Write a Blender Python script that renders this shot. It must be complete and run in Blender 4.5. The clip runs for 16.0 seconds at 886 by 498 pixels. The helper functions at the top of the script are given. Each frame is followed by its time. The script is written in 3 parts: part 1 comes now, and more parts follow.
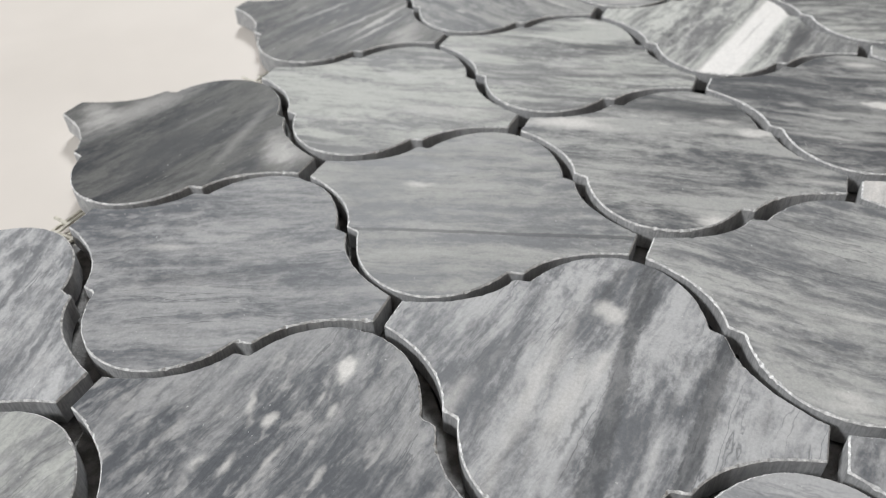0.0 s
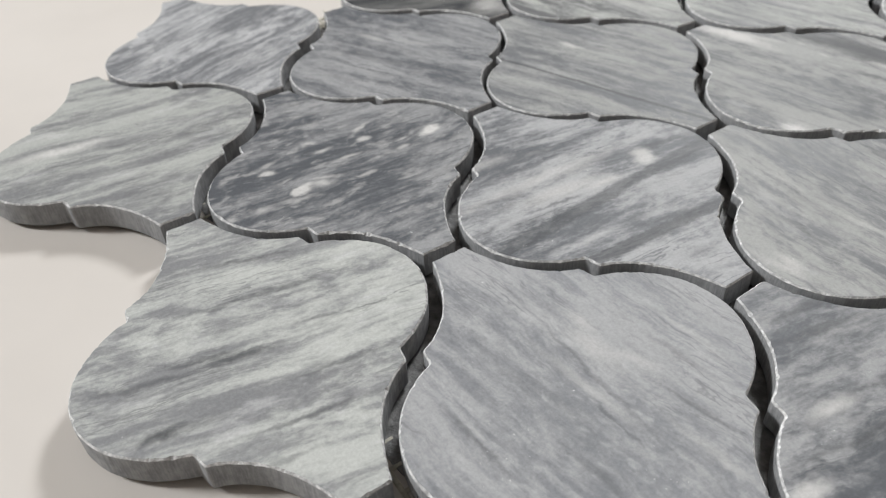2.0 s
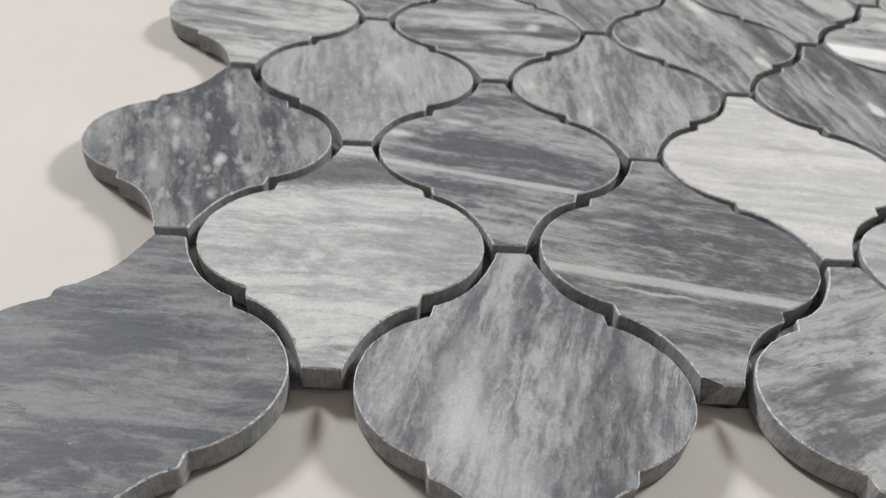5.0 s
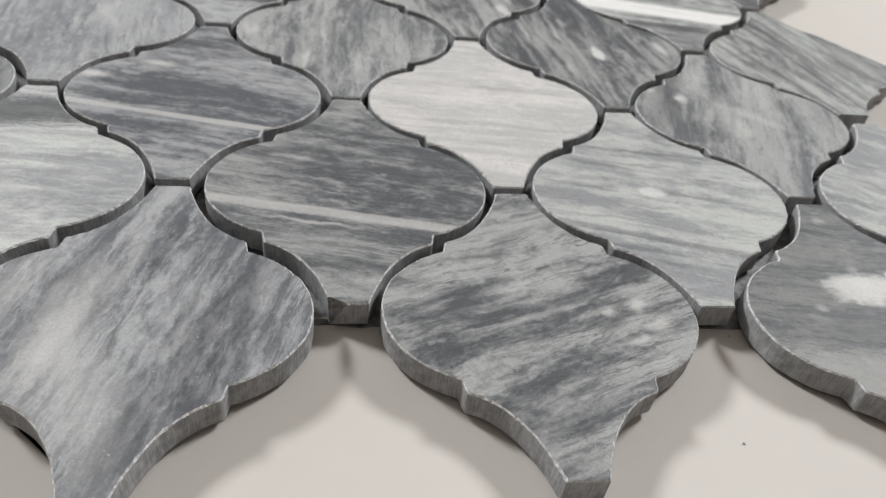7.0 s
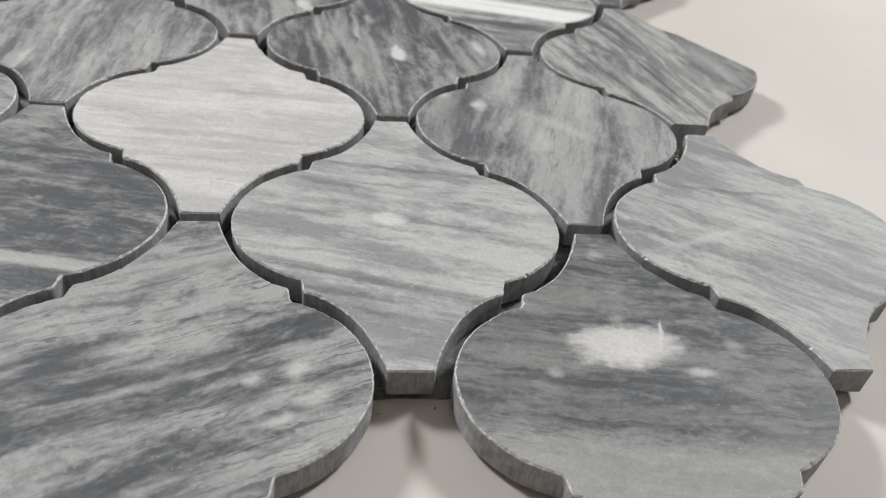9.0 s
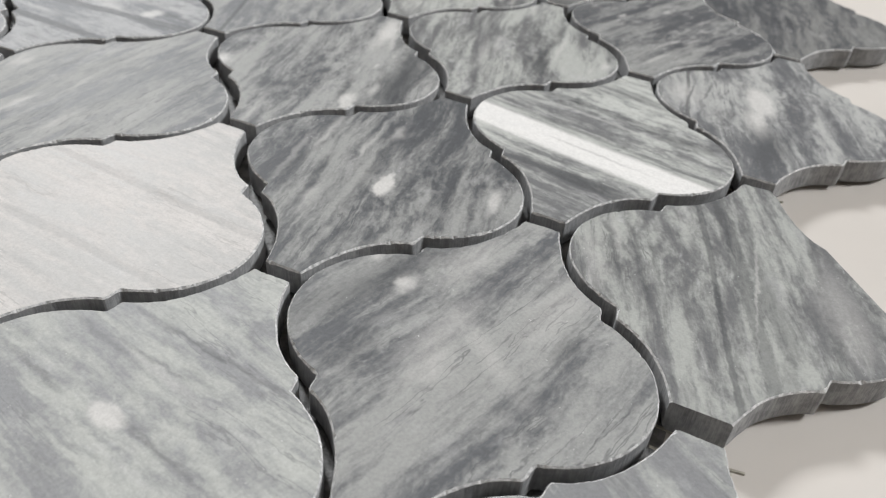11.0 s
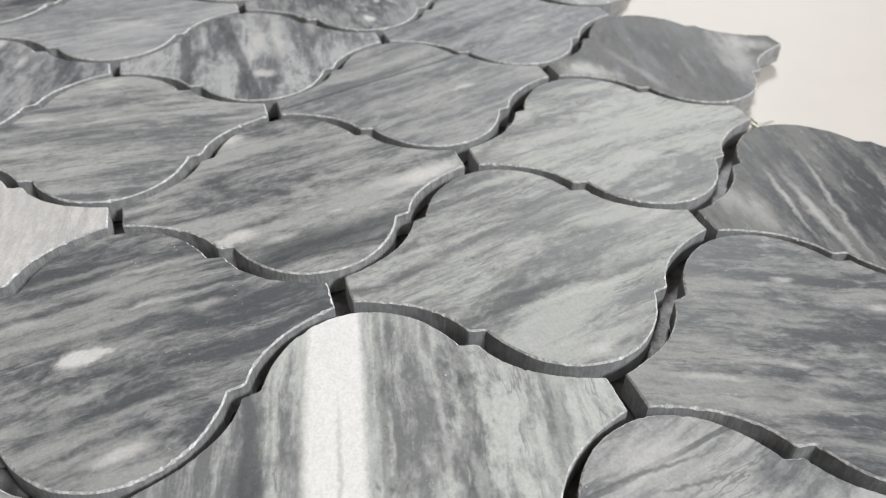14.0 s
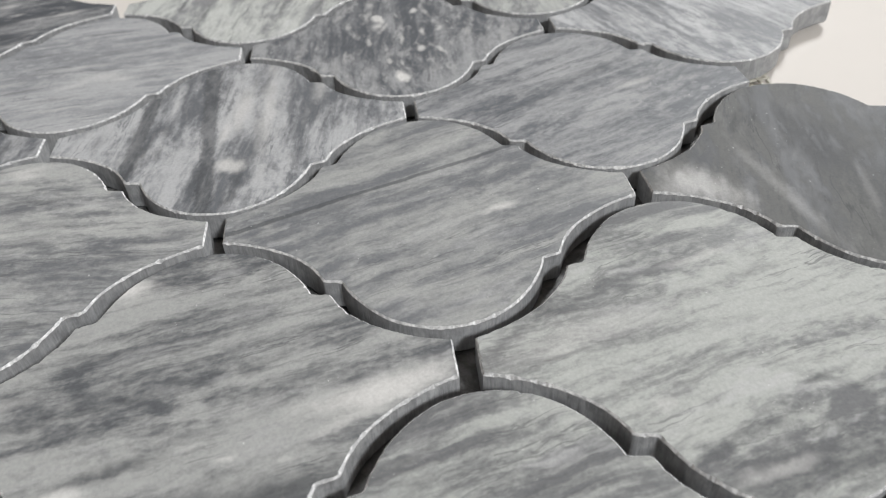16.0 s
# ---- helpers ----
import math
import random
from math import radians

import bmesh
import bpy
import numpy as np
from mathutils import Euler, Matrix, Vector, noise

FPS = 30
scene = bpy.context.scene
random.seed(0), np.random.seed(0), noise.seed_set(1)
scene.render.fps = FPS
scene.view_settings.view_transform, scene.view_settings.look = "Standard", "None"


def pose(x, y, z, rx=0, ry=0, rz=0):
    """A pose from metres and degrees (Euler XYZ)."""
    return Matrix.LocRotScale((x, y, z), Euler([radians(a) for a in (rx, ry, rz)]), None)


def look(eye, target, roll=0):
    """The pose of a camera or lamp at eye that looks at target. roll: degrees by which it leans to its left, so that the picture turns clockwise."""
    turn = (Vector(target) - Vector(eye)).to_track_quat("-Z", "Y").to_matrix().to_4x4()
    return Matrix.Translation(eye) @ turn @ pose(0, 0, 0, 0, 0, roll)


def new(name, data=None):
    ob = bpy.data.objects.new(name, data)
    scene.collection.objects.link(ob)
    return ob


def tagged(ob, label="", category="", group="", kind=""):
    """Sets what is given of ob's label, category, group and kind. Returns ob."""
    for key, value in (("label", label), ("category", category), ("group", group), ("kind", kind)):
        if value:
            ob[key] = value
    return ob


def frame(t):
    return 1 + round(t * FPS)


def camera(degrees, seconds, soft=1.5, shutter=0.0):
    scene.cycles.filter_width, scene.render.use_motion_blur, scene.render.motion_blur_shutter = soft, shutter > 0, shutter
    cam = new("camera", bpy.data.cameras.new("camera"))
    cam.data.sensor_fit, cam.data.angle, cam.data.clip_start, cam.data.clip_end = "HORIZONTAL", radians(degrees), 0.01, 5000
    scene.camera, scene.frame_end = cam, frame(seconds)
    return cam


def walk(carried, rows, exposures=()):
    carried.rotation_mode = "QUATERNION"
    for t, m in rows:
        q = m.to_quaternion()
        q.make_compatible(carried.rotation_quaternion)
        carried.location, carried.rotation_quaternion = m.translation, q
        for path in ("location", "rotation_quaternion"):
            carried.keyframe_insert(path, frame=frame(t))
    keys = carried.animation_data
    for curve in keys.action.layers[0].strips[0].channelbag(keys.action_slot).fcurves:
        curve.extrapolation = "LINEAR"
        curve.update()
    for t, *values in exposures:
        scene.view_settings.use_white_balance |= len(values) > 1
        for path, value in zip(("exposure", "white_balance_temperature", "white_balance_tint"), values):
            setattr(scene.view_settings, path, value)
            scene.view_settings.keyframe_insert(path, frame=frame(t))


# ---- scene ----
cam = camera(60.41, 16.0, soft=1.15)
PATH = [
    (0, (-0.14753, 0.12658, 0.09623), (-0.00896, 0.19457, -0.03096), -2.17),
    (0.5, (-0.15444, 0.11077, 0.09510), (-0.02755, 0.19784, -0.03264), -2.86),
    (1, (-0.15871, 0.09380, 0.09480), (-0.04572, 0.19799, -0.03317), -3.31),
    (1.5, (-0.15971, 0.07619, 0.09320), (-0.06209, 0.19445, -0.03519), -3.03),
    (2, (-0.15550, 0.05682, 0.09140), (-0.07417, 0.18603, -0.03779), -2.82),
    (2.5, (-0.14751, 0.03258, 0.09210), (-0.08355, 0.17084, -0.03748), -2.40),
    (3, (-0.13582, 0.00921, 0.09103), (-0.09040, 0.15425, -0.03897), -1.81),
    (3.5, (-0.12264, -0.01498, 0.09255), (-0.09482, 0.13523, -0.03653), -0.82),
    (3.7, (-0.11604, -0.02514, 0.09315), (-0.09549, 0.12676, -0.03532), -0.52),
    (5.8, (-0.07193, -0.09547, 0.10852), (-0.06394, 0.05589, -0.02195), 5.80),
    (6, (-0.06722, -0.09537, 0.10765), (-0.05475, 0.05527, -0.02332), 6.64),
    (6.5, (-0.05242, -0.09517, 0.10443), (-0.03049, 0.05499, -0.02585), 7.87),
    (7, (-0.03615, -0.09101, 0.09984), (-0.00697, 0.05823, -0.03006), 8.45),
    (7.5, (-0.01914, -0.08609, 0.09587), (0.01602, 0.06081, -0.03521), 8.66),
    (8, (-0.00639, -0.08216, 0.09354), (0.03368, 0.06358, -0.03743), 8.59),
    (8.5, (0.00147, -0.07889, 0.09219), (0.04553, 0.06717, -0.03715), 8.33),
    (9, (0.02408, -0.06874, 0.08755), (0.05176, 0.08351, -0.03916), 8.04),
    (9.2, (0.03270, -0.06448, 0.08678), (0.05143, 0.08965, -0.03928), 7.66),
    (11.3, (0.10130, 0.00706, 0.08641), (0.02982, 0.14822, -0.03592), 4.53),
    (11.5, (0.10521, 0.01484, 0.08709), (0.02645, 0.15202, -0.03531), 4.19),
    (12, (0.11638, 0.03568, 0.08689), (0.01950, 0.16090, -0.03532), 3.27),
    (12.5, (0.12474, 0.05741, 0.08790), (0.01239, 0.16921, -0.03408), 2.92),
    (13, (0.13073, 0.07956, 0.09009), (0.00414, 0.17557, -0.03139), 2.79),
    (13.5, (0.13332, 0.10058, 0.08915), (-0.00641, 0.17698, -0.03184), 1.96),
    (14, (0.13091, 0.12809, 0.09160), (-0.01789, 0.17856, -0.03214), 1.01),
    (14.5, (0.11997, 0.15026, 0.09242), (-0.03353, 0.17923, -0.03248), 0.31),
    (15, (0.10650, 0.15811, 0.09171), (-0.04762, 0.17910, -0.03402), -0.99),
    (15.5, (0.08693, 0.16291, 0.08772), (-0.06620, 0.18077, -0.03969), -1.62),
    (16, (0.06742, 0.16898, 0.08180), (-0.08583, 0.18313, -0.04592), -3.28),
]
walk(cam, [(t, look(eye, target, roll)) for t, eye, target, roll in PATH])

# the close-up lens keeps the nearer half of the sheet sharp
cam.data.dof.use_dof, cam.data.dof.focus_distance, cam.data.dof.aperture_fstop = True, 0.118, 34.0

# ---- light: two soft ceiling lamps and a weak added fill in a closed room ----
world = bpy.data.worlds.new("room_air")
scene.world = world
world.use_nodes = True
world.node_tree.nodes["Background"].inputs[0].default_value = (0.9, 0.95, 1.0, 1)
world.node_tree.nodes["Background"].inputs[1].default_value = 0.015


def area_lamp(name, eye, target, sx, sy, watts, colour):
    data = bpy.data.lights.new(name, "AREA")
    data.shape, data.size, data.size_y, data.energy, data.color = "RECTANGLE", sx, sy, watts, colour
    ob = new(name, data)
    ob.matrix_world = look(eye, target)
    return ob


NEUTRAL = (0.975, 0.99, 0.998)
area_lamp("ceiling_lamp", (1.66, 1.15, 1.5), (0.0, 0.1, 0), 0.42, 0.38, 46.2, NEUTRAL)
area_lamp("ceiling_lamp", (-1.66, 1.42, 1.5), (0.0, 0.1, 0), 0.42, 0.38, 53, NEUTRAL)
# added fill without a fixture, lifts the shadows a little
area_lamp("ambient_fill", (0, -0.5, 1.92), (0, -0.5, 0), 2.4, 2.0, 1.5, NEUTRAL)

# ---- materials ----


class Net:
    """A small builder for node materials."""

    def __init__(self, name, rough=0.5, shine=0.5):
        self.mat = bpy.data.materials.new(name)
        self.mat.use_nodes = True
        self.tree = self.mat.node_tree
        self.bsdf = self.tree.nodes["Principled BSDF"]
        self.bsdf.inputs["Roughness"].default_value = rough
        self.bsdf.inputs["Specular IOR Level"].default_value = shine

    def put(self, kind, inputs, out=0, **props):
        node = self.tree.nodes.new(kind)
        for key, value in props.items():
            setattr(node, key, value)
        for key, value in inputs.items():
            if isinstance(value, bpy.types.NodeSocket):
                self.tree.links.new(value, node.inputs[key])
            else:
                node.inputs[key].default_value = value
        return node.outputs[out]

    def math(self, op, a, b=0.0, clamp=False):
        return self.put("ShaderNodeMath", {0: a, 1: b}, operation=op, use_clamp=clamp)

    def vec(self, op, a, b=(0, 0, 0), out=0):
        return self.put("ShaderNodeVectorMath", {0: a, 1: b}, out, operation=op)

    def span(self, value, low, high, to_low=0.0, to_high=1.0):
        return self.put("ShaderNodeMapRange", {0: value, 1: low, 2: high, 3: to_low, 4: to_high}, interpolation_type="SMOOTHSTEP")

    def noise(self, where, scale, detail=3.0, rough=0.55, out=0):
        return self.put("ShaderNodeTexNoise", {"Vector": where, "Scale": scale, "Detail": detail, "Roughness": rough}, out)

    def mix(self, factor, a, b):
        return self.put("ShaderNodeMix", {0: factor, 6: a, 7: b}, 2, data_type="RGBA")

    def turned(self, where, degrees):
        return self.put("ShaderNodeVectorRotate", {"Vector": where, "Angle": radians(-degrees)}, rotation_type="Z_AXIS")

    def place(self):
        return self.put("ShaderNodeTexCoord", {}, 3)

    def finish(self, colour, bump=None, strength=0.2, distance=0.0002, rough=None):
        self.tree.links.new(colour, self.bsdf.inputs["Base Color"])
        if bump is not None:
            n = self.put("ShaderNodeBump", {"Height": bump, "Strength": strength, "Distance": distance})
            self.tree.links.new(n, self.bsdf.inputs["Normal"])
        if rough is not None:
            self.tree.links.new(rough, self.bsdf.inputs["Roughness"])
        return self.mat


def grey(v, cool=0.0):
    return (v * (1 - 0.04 * cool), v, v * (1 + 0.07 * cool), 1)


# tiles cut from a greener layer of the stone
GREENISH = {(1, 5), (0, 6), (3, 3), (3, 1), (1, 1), (-4, 4), (-3, 1), (-4, 6), (2, 4)}


def marble(a, b, angle, tone, contrast, fleck, spots, bands):
    """Honed grey marble: smoky streaks along one angle, broken dark threads, pale wisps, veins and blotches where the slab has them."""
    n = Net("marble", 0.5, 0.11)
    contrast *= 1.32
    tone *= 0.95
    own = n.vec("ADD", n.place(), (a * 0.37, b * 0.53, a * 0.11 + b * 0.29))

    def swirl(scale, amount, detail):
        w = n.vec("SCALE", n.vec("SUBTRACT", n.noise(own, scale, detail, out=1), (0.5, 0.5, 0.5)))
        w.node.inputs[3].default_value = amount
        return w

    warp = n.vec("ADD", n.vec("ADD", swirl(38, 0.0042, 2), swirl(130, 0.0013, 2)), swirl(520, 0.0005, 2))
    along = n.turned(n.vec("ADD", own, warp), angle)

    def streak(scales, shift, low, high, detail=4, rough=0.6):
        where = n.vec("MULTIPLY", n.vec("ADD", along, (shift, shift * 0.7, shift * 0.3)), scales)
        return n.span(n.noise(where, 1.0, detail, rough), low, high)

    cloud = streak((26, 62, 60), 0.0, 0.34, 0.66, 3, 0.5)
    broad = streak((20, 165, 120), 0.31, 0.34, 0.66, 4, 0.6)
    lines = streak((55, 420, 300), 0.44, 0.32, 0.68, 4, 0.62)
    mottle = streak((190, 430, 400), 0.57, 0.30, 0.70, 4, 0.6)
    fine = n.span(n.noise(n.vec("MULTIPLY", along, (700, 1300, 1100)), 1.0, 3, 0.65), 0.28, 0.72)
    # some stretches of the slab run in clear streaks, others are calm and cloudy
    calm = streak((34, 58, 50), 0.91, 0.40, 0.62, 2, 0.5)
    v = n.math("ADD", n.math("MULTIPLY", cloud, 0.28), n.math("MULTIPLY", broad, 0.27))
    v = n.math("ADD", v, n.math("MULTIPLY", n.math("ADD", n.math("MULTIPLY", lines, n.math("SUBTRACT", 1.0, calm)), n.math("MULTIPLY", mottle, calm)), 0.33))
    v = n.math("ADD", v, n.math("MULTIPLY", fine, 0.12))
    cool = 0.5 if (a, b) in GREENISH else -0.2 if tone > 0.5 else max(0.5, 2.0 - tone * 4.6) * (1.35 if a < -1 else 1)
    pale = min(0.72, tone * (1 + contrast * 1.8))
    dark, light = grey(tone * max(0.42, 1 - contrast * 0.85), cool), (pale * 1.022, pale * 0.99, pale * 0.968, 1) if tone > 0.5 else (pale * 0.972, pale, pale * 0.962, 1) if (a, b) in GREENISH else grey(pale, 0.35) if a < -1 else (pale * 0.985, pale, pale * 0.985, 1)
    colour = n.mix(n.span(v, 0.25, 0.75), dark, light)
    # long thin veins, darker than the ground and lying in groups
    groups = n.span(n.noise(n.vec("MULTIPLY", along, (30, 90, 70)), 1.0, 2, 0.5), 0.46, 0.62)
    line = n.noise(n.vec("MULTIPLY", n.vec("ADD", along, (0.4, 0.9, 0.2)), (26, 330, 250)), 1.0, 3, 0.6)
    line = n.span(n.math("ABSOLUTE", n.math("SUBTRACT", line, 0.5)), 0.020, 0.0)
    colour = n.mix(n.math("MULTIPLY", n.math("MULTIPLY", line, groups), 0.25 + contrast * 0.9), colour, grey(tone * 0.5, cool))
    # smoky dark patches with soft ends, and pale wisps and pebbles
    smoke = streak((58, 210, 170), 1.21, 0.56, 0.72, 4, 0.6)
    colour = n.mix(n.math("MULTIPLY", smoke, 0.12 + contrast * 0.55), colour, grey(tone * 0.52, cool))
    wisp = streak((70, 230, 190), 1.73, 0.56, 0.74, 4, 0.6)
    colour = n.mix(n.math("MULTIPLY", wisp, 0.15 + contrast * 0.9), colour, grey(min(0.62, tone * 2.05), 0.1))
    pebble = streak((240, 480, 420), 2.71, 0.60, 0.76, 2, 0.5)
    colour = n.mix(n.math("MULTIPLY", n.math("MULTIPLY", pebble, calm), 0.16 + contrast * 0.9), colour, grey(min(0.62, tone * 2.0), 0.2))
    stroke = streak((120, 640, 500), 2.13, 0.56, 0.72, 3, 0.55)
    colour = n.mix(n.math("MULTIPLY", stroke, 0.10 + contrast * 0.5), colour, grey(tone * 0.5, cool))
    if fleck:
        f = n.noise(n.vec("MULTIPLY", along, (170, 420, 300)), 1.0, 3, 0.6)
        colour = n.mix(n.math("MULTIPLY", n.span(f, 0.53, 0.72), fleck), colour, grey(0.38))
    for x, y, turn, half, strength in bands:
        p = n.turned(n.vec("ADD", n.vec("SUBTRACT", n.place(), (x / 1000, y / 1000, 0)), n.vec("MULTIPLY", warp, (0.28, 0.28, 0.28))), turn)
        across = n.math("ABSOLUTE", n.put("ShaderNodeSeparateXYZ", {0: p}, 1))
        ragged = n.math("SUBTRACT", n.math("ADD", n.math("MULTIPLY", broad, 0.55), n.math("MULTIPLY", fine, 0.45)), 0.5)
        m = n.math("ADD", n.math("MULTIPLY", across, 1000 / half), n.math("MULTIPLY", ragged, 0.6 if strength < 1 else 0.25))
        m = n.math("MULTIPLY", n.span(m, 1.3, 0.6 if half < 3 else 0.8 if strength > 0 else 0.3), abs(strength))
        pale = n.mix(n.math("MULTIPLY", mottle, 0.5), grey(0.78, -0.2), grey(0.70, -0.1)) if strength == 1 else grey(0.50, -0.3)
        colour = n.mix(m, colour, pale if strength > 0 else grey(0.07, 1.2))
    drift = n.vec("ADD", swirl(260, 0.0020, 2), swirl(900, 0.0007, 2))
    for x, y, length, width, strength, *turn in spots:
        p = n.turned(n.vec("ADD", n.vec("SUBTRACT", n.place(), (x / 1000, y / 1000, 0)), drift), turn[0] if turn else angle)
        r = n.vec("LENGTH", n.vec("MULTIPLY", p, (1000 / length, 1000 / width, 0)), out=1)
        m = n.math("ADD", r, n.math("MULTIPLY", n.math("SUBTRACT", n.math("ADD", n.math("MULTIPLY", mottle, 0.5), n.math("MULTIPLY", broad, 0.5)), 0.5), 0.9))
        m = n.math("MULTIPLY", n.span(m, 1.6, 0.1 if strength < 0.85 else 0.7), abs(strength))
        colour = n.mix(m, colour, grey(0.60, -0.3) if strength > 0 else grey(0.07, 1.2))
    grain = n.noise(own, 2300, 3, 0.75)
    shade = n.span(grain, 0.3, 0.7, 0.91, 1.09)
    colour = n.vec("MULTIPLY", colour, n.put("ShaderNodeCombineXYZ", {0: shade, 1: shade, 2: shade}))
    # crystal glints, painted into the colour as sparse white dots
    painted_glint = n.math("MULTIPLY", n.span(n.noise(own, 2000, 1, 0.5), 0.75, 0.80), n.span(n.noise(own, 90, 2), 0.5, 0.62))
    colour = n.mix(n.math("MULTIPLY", painted_glint, 0.7), colour, grey(0.75))
    bump = n.math("ADD", n.math("MULTIPLY", grain, 0.5), n.math("MULTIPLY", fine, 0.5))
    return n.finish(colour, bump, 0.12, 0.00008, n.span(v, 0.3, 0.7, 0.46, 0.60))


def sawn_side():
    n = Net("sawn_side", 0.75, 0.3)
    where = n.place()
    rnd = n.put("ShaderNodeObjectInfo", {}, 5)
    lines = n.noise(n.vec("MULTIPLY", where, (2400, 2400, 260)), 1.0, 4, 0.7)
    blots = n.noise(n.vec("ADD", where, (0.1, 0.2, 0.3)), 420, 4, 0.65)
    v = n.math("ADD", n.math("MULTIPLY", lines, 0.5), n.math("MULTIPLY", blots, 0.5))
    colour = n.mix(n.span(v, 0.32, 0.68), grey(0.20, 0.4), grey(0.44, 0.1))
    colour = n.mix(n.math("MULTIPLY", rnd, 0.4), colour, grey(0.22, 0.6))
    return n.finish(colour, v, 0.5, 0.0002)


# worn pale arris, coloured brighter still to hold the rim's highlight
def chipped_edge_highlight():
    n = Net("chipped_edge_highlight", 0.7, 0.3)
    where = n.place()
    v = n.noise(where, 1100, 4, 0.75)
    return n.finish(n.mix(n.span(v, 0.38, 0.68), grey(0.42, 0.2), grey(0.86)), v, 0.6, 0.0003)


def broken_face():
    n = Net("broken_stone", 0.7)
    v = n.noise(n.place(), 900, 4, 0.7)
    return n.finish(n.mix(n.span(v, 0.3, 0.7), grey(0.10), grey(0.30)), v, 0.8, 0.0006)


def white_laminate():
    n = Net("white_laminate", 0.55, 0.1)
    where = n.place()
    v, w = n.noise(where, 9, 4, 0.6), n.noise(where, 1400, 2, 0.6)
    colour = n.mix(n.span(v, 0.3, 0.7), (0.594, 0.560, 0.525, 1), (0.650, 0.615, 0.579, 1))
    scuff = n.noise(n.vec("MULTIPLY", where, (60, 25, 1)), 1.0, 5, 0.7)
    colour = n.mix(n.span(scuff, 0.62, 0.75, 0, 0.16), colour, (0.55, 0.52, 0.48, 1))
    return n.finish(colour, w, 0.05, 0.0001, n.span(v, 0.3, 0.7, 0.52, 0.62))


# unseen walls, toned dim and warm so bounced light leaves shadows deep and brownish
def bounce_wall():
    n = Net("bounce_wall", 0.85)
    v = n.noise(n.place(), 3, 3)
    return n.finish(n.mix(v, (0.32, 0.285, 0.25, 1), (0.37, 0.33, 0.29, 1)))


def thread_fibre():
    n = Net("glass_fibre_thread", 0.6)
    v = n.noise(n.place(), 700, 3)
    return n.finish(n.mix(n.span(v, 0.3, 0.7), (0.36, 0.34, 0.29, 1), (0.62, 0.60, 0.52, 1)), v, 0.5, 0.0003)


def grey_glue():
    n = Net("grey_glue", 0.55)
    v = n.noise(n.place(), 320, 4, 0.65)
    return n.finish(n.mix(n.span(v, 0.35, 0.68), grey(0.10), grey(0.24)), v, 0.7, 0.0008)


M_TABLE, M_WALL, M_SIDE, M_EDGE, M_BROKEN = white_laminate(), bounce_wall(), sawn_side(), chipped_edge_highlight(), broken_face()
M_THREAD, M_GLUE = thread_fibre(), grey_glue()

# ---- structure: tabletop and the unseen plain room, added to close the place and bounce light ----


def link_mesh(name, verts, faces, mats, face_mats=None, parent=None):
    me = bpy.data.meshes.new(name)
    me.from_pydata(verts, [], faces)
    for m in mats:
        me.materials.append(m)
    if face_mats:
        me.polygons.foreach_set("material_index", face_mats)
    me.update()
    ob = new(name, me)
    if parent:
        ob.parent = parent
    return ob


BOX_FACES = [(0, 3, 2, 1), (4, 5, 6, 7), (0, 1, 5, 4), (1, 2, 6, 5), (2, 3, 7, 6), (3, 0, 4, 7)]


def slab(name, low, high, mat):
    (x0, y0, z0), (x1, y1, z1) = low, high
    verts = [(x0, y0, z0), (x1, y0, z0), (x1, y1, z0), (x0, y1, z0), (x0, y0, z1), (x1, y0, z1), (x1, y1, z1), (x0, y1, z1)]
    return tagged(link_mesh(name, verts, BOX_FACES, [mat]), kind="structure")


tagged(slab("table_top", (-1.0, -0.6, -0.03), (1.0, 0.9, 0), M_TABLE), "smooth white tabletop with faint scuffs", "table")
slab("floor", (-2.6, -2.4, -0.85), (2.6, 2.6, -0.75), M_WALL)
slab("ceiling", (-2.6, -2.4, 1.95), (2.6, 2.6, 2.05), M_WALL)
slab("wall_north", (-2.6, 2.5, -0.75), (2.6, 2.6, 1.95), M_WALL)
slab("wall_south", (-2.6, -2.4, -0.75), (2.6, -2.3, 1.95), M_WALL)
slab("wall_east", (2.5, -2.3, -0.75), (2.6, 2.5, 1.95), M_WALL)
slab("wall_west", (-2.6, -2.3, -0.75), (-2.5, 2.5, 1.95), M_WALL)

# ---- the mosaic's plan ----
PITCH = 0.068            # belly to belly across the tiles
LENGTH = PITCH * 1.0418  # neck to neck along the tiles
LEAN = -0.0098            # the sheet lies slightly sheared on its mesh
TOP, UNDER = 0.0063, 0.0006

sheet = tagged(new("mosaic_sheet"), "grey marble lantern mosaic sheet lying on a white tabletop", "mosaic")


def bezier(a, b, c, d, n):
    out = []
    for i in range(n):
        t = i / n
        k = ((1 - t) ** 3, 3 * t * (1 - t) ** 2, 3 * t * t * (1 - t), t ** 3)
        out.append(tuple(sum(w * p[axis] for w, p in zip(k, (a, b, c, d))) for axis in (0, 1)))
    return out


def lantern():
    """The outline of one tile, round belly, stepped shoulders and straight-cut necks, anticlockwise in metres."""
    belly = bezier((0.416, 0), (0.416, 0.11), (0.333, 0.190), (0.241, 0.222), 64)
    step = bezier((0.241, 0.222), (0.230, 0.226), (0.234, 0.262), (0.225, 0.266), 9)
    neck = bezier((0.225, 0.266), (0.13, 0.30), (0.075, 0.40), (0.047, 0.500), 56)
    cut = [(0.047 * (1 - i / 9), 0.500) for i in range(9)]
    quarter = belly + step + neck + cut
    half = quarter + [(-x, y) for x, y in [(0, 0.5)] + quarter[:0:-1]]
    return [(x * PITCH, y * PITCH) for x, y in half + [(-x, -y) for x, y in half]]


OUTLINE = lantern()


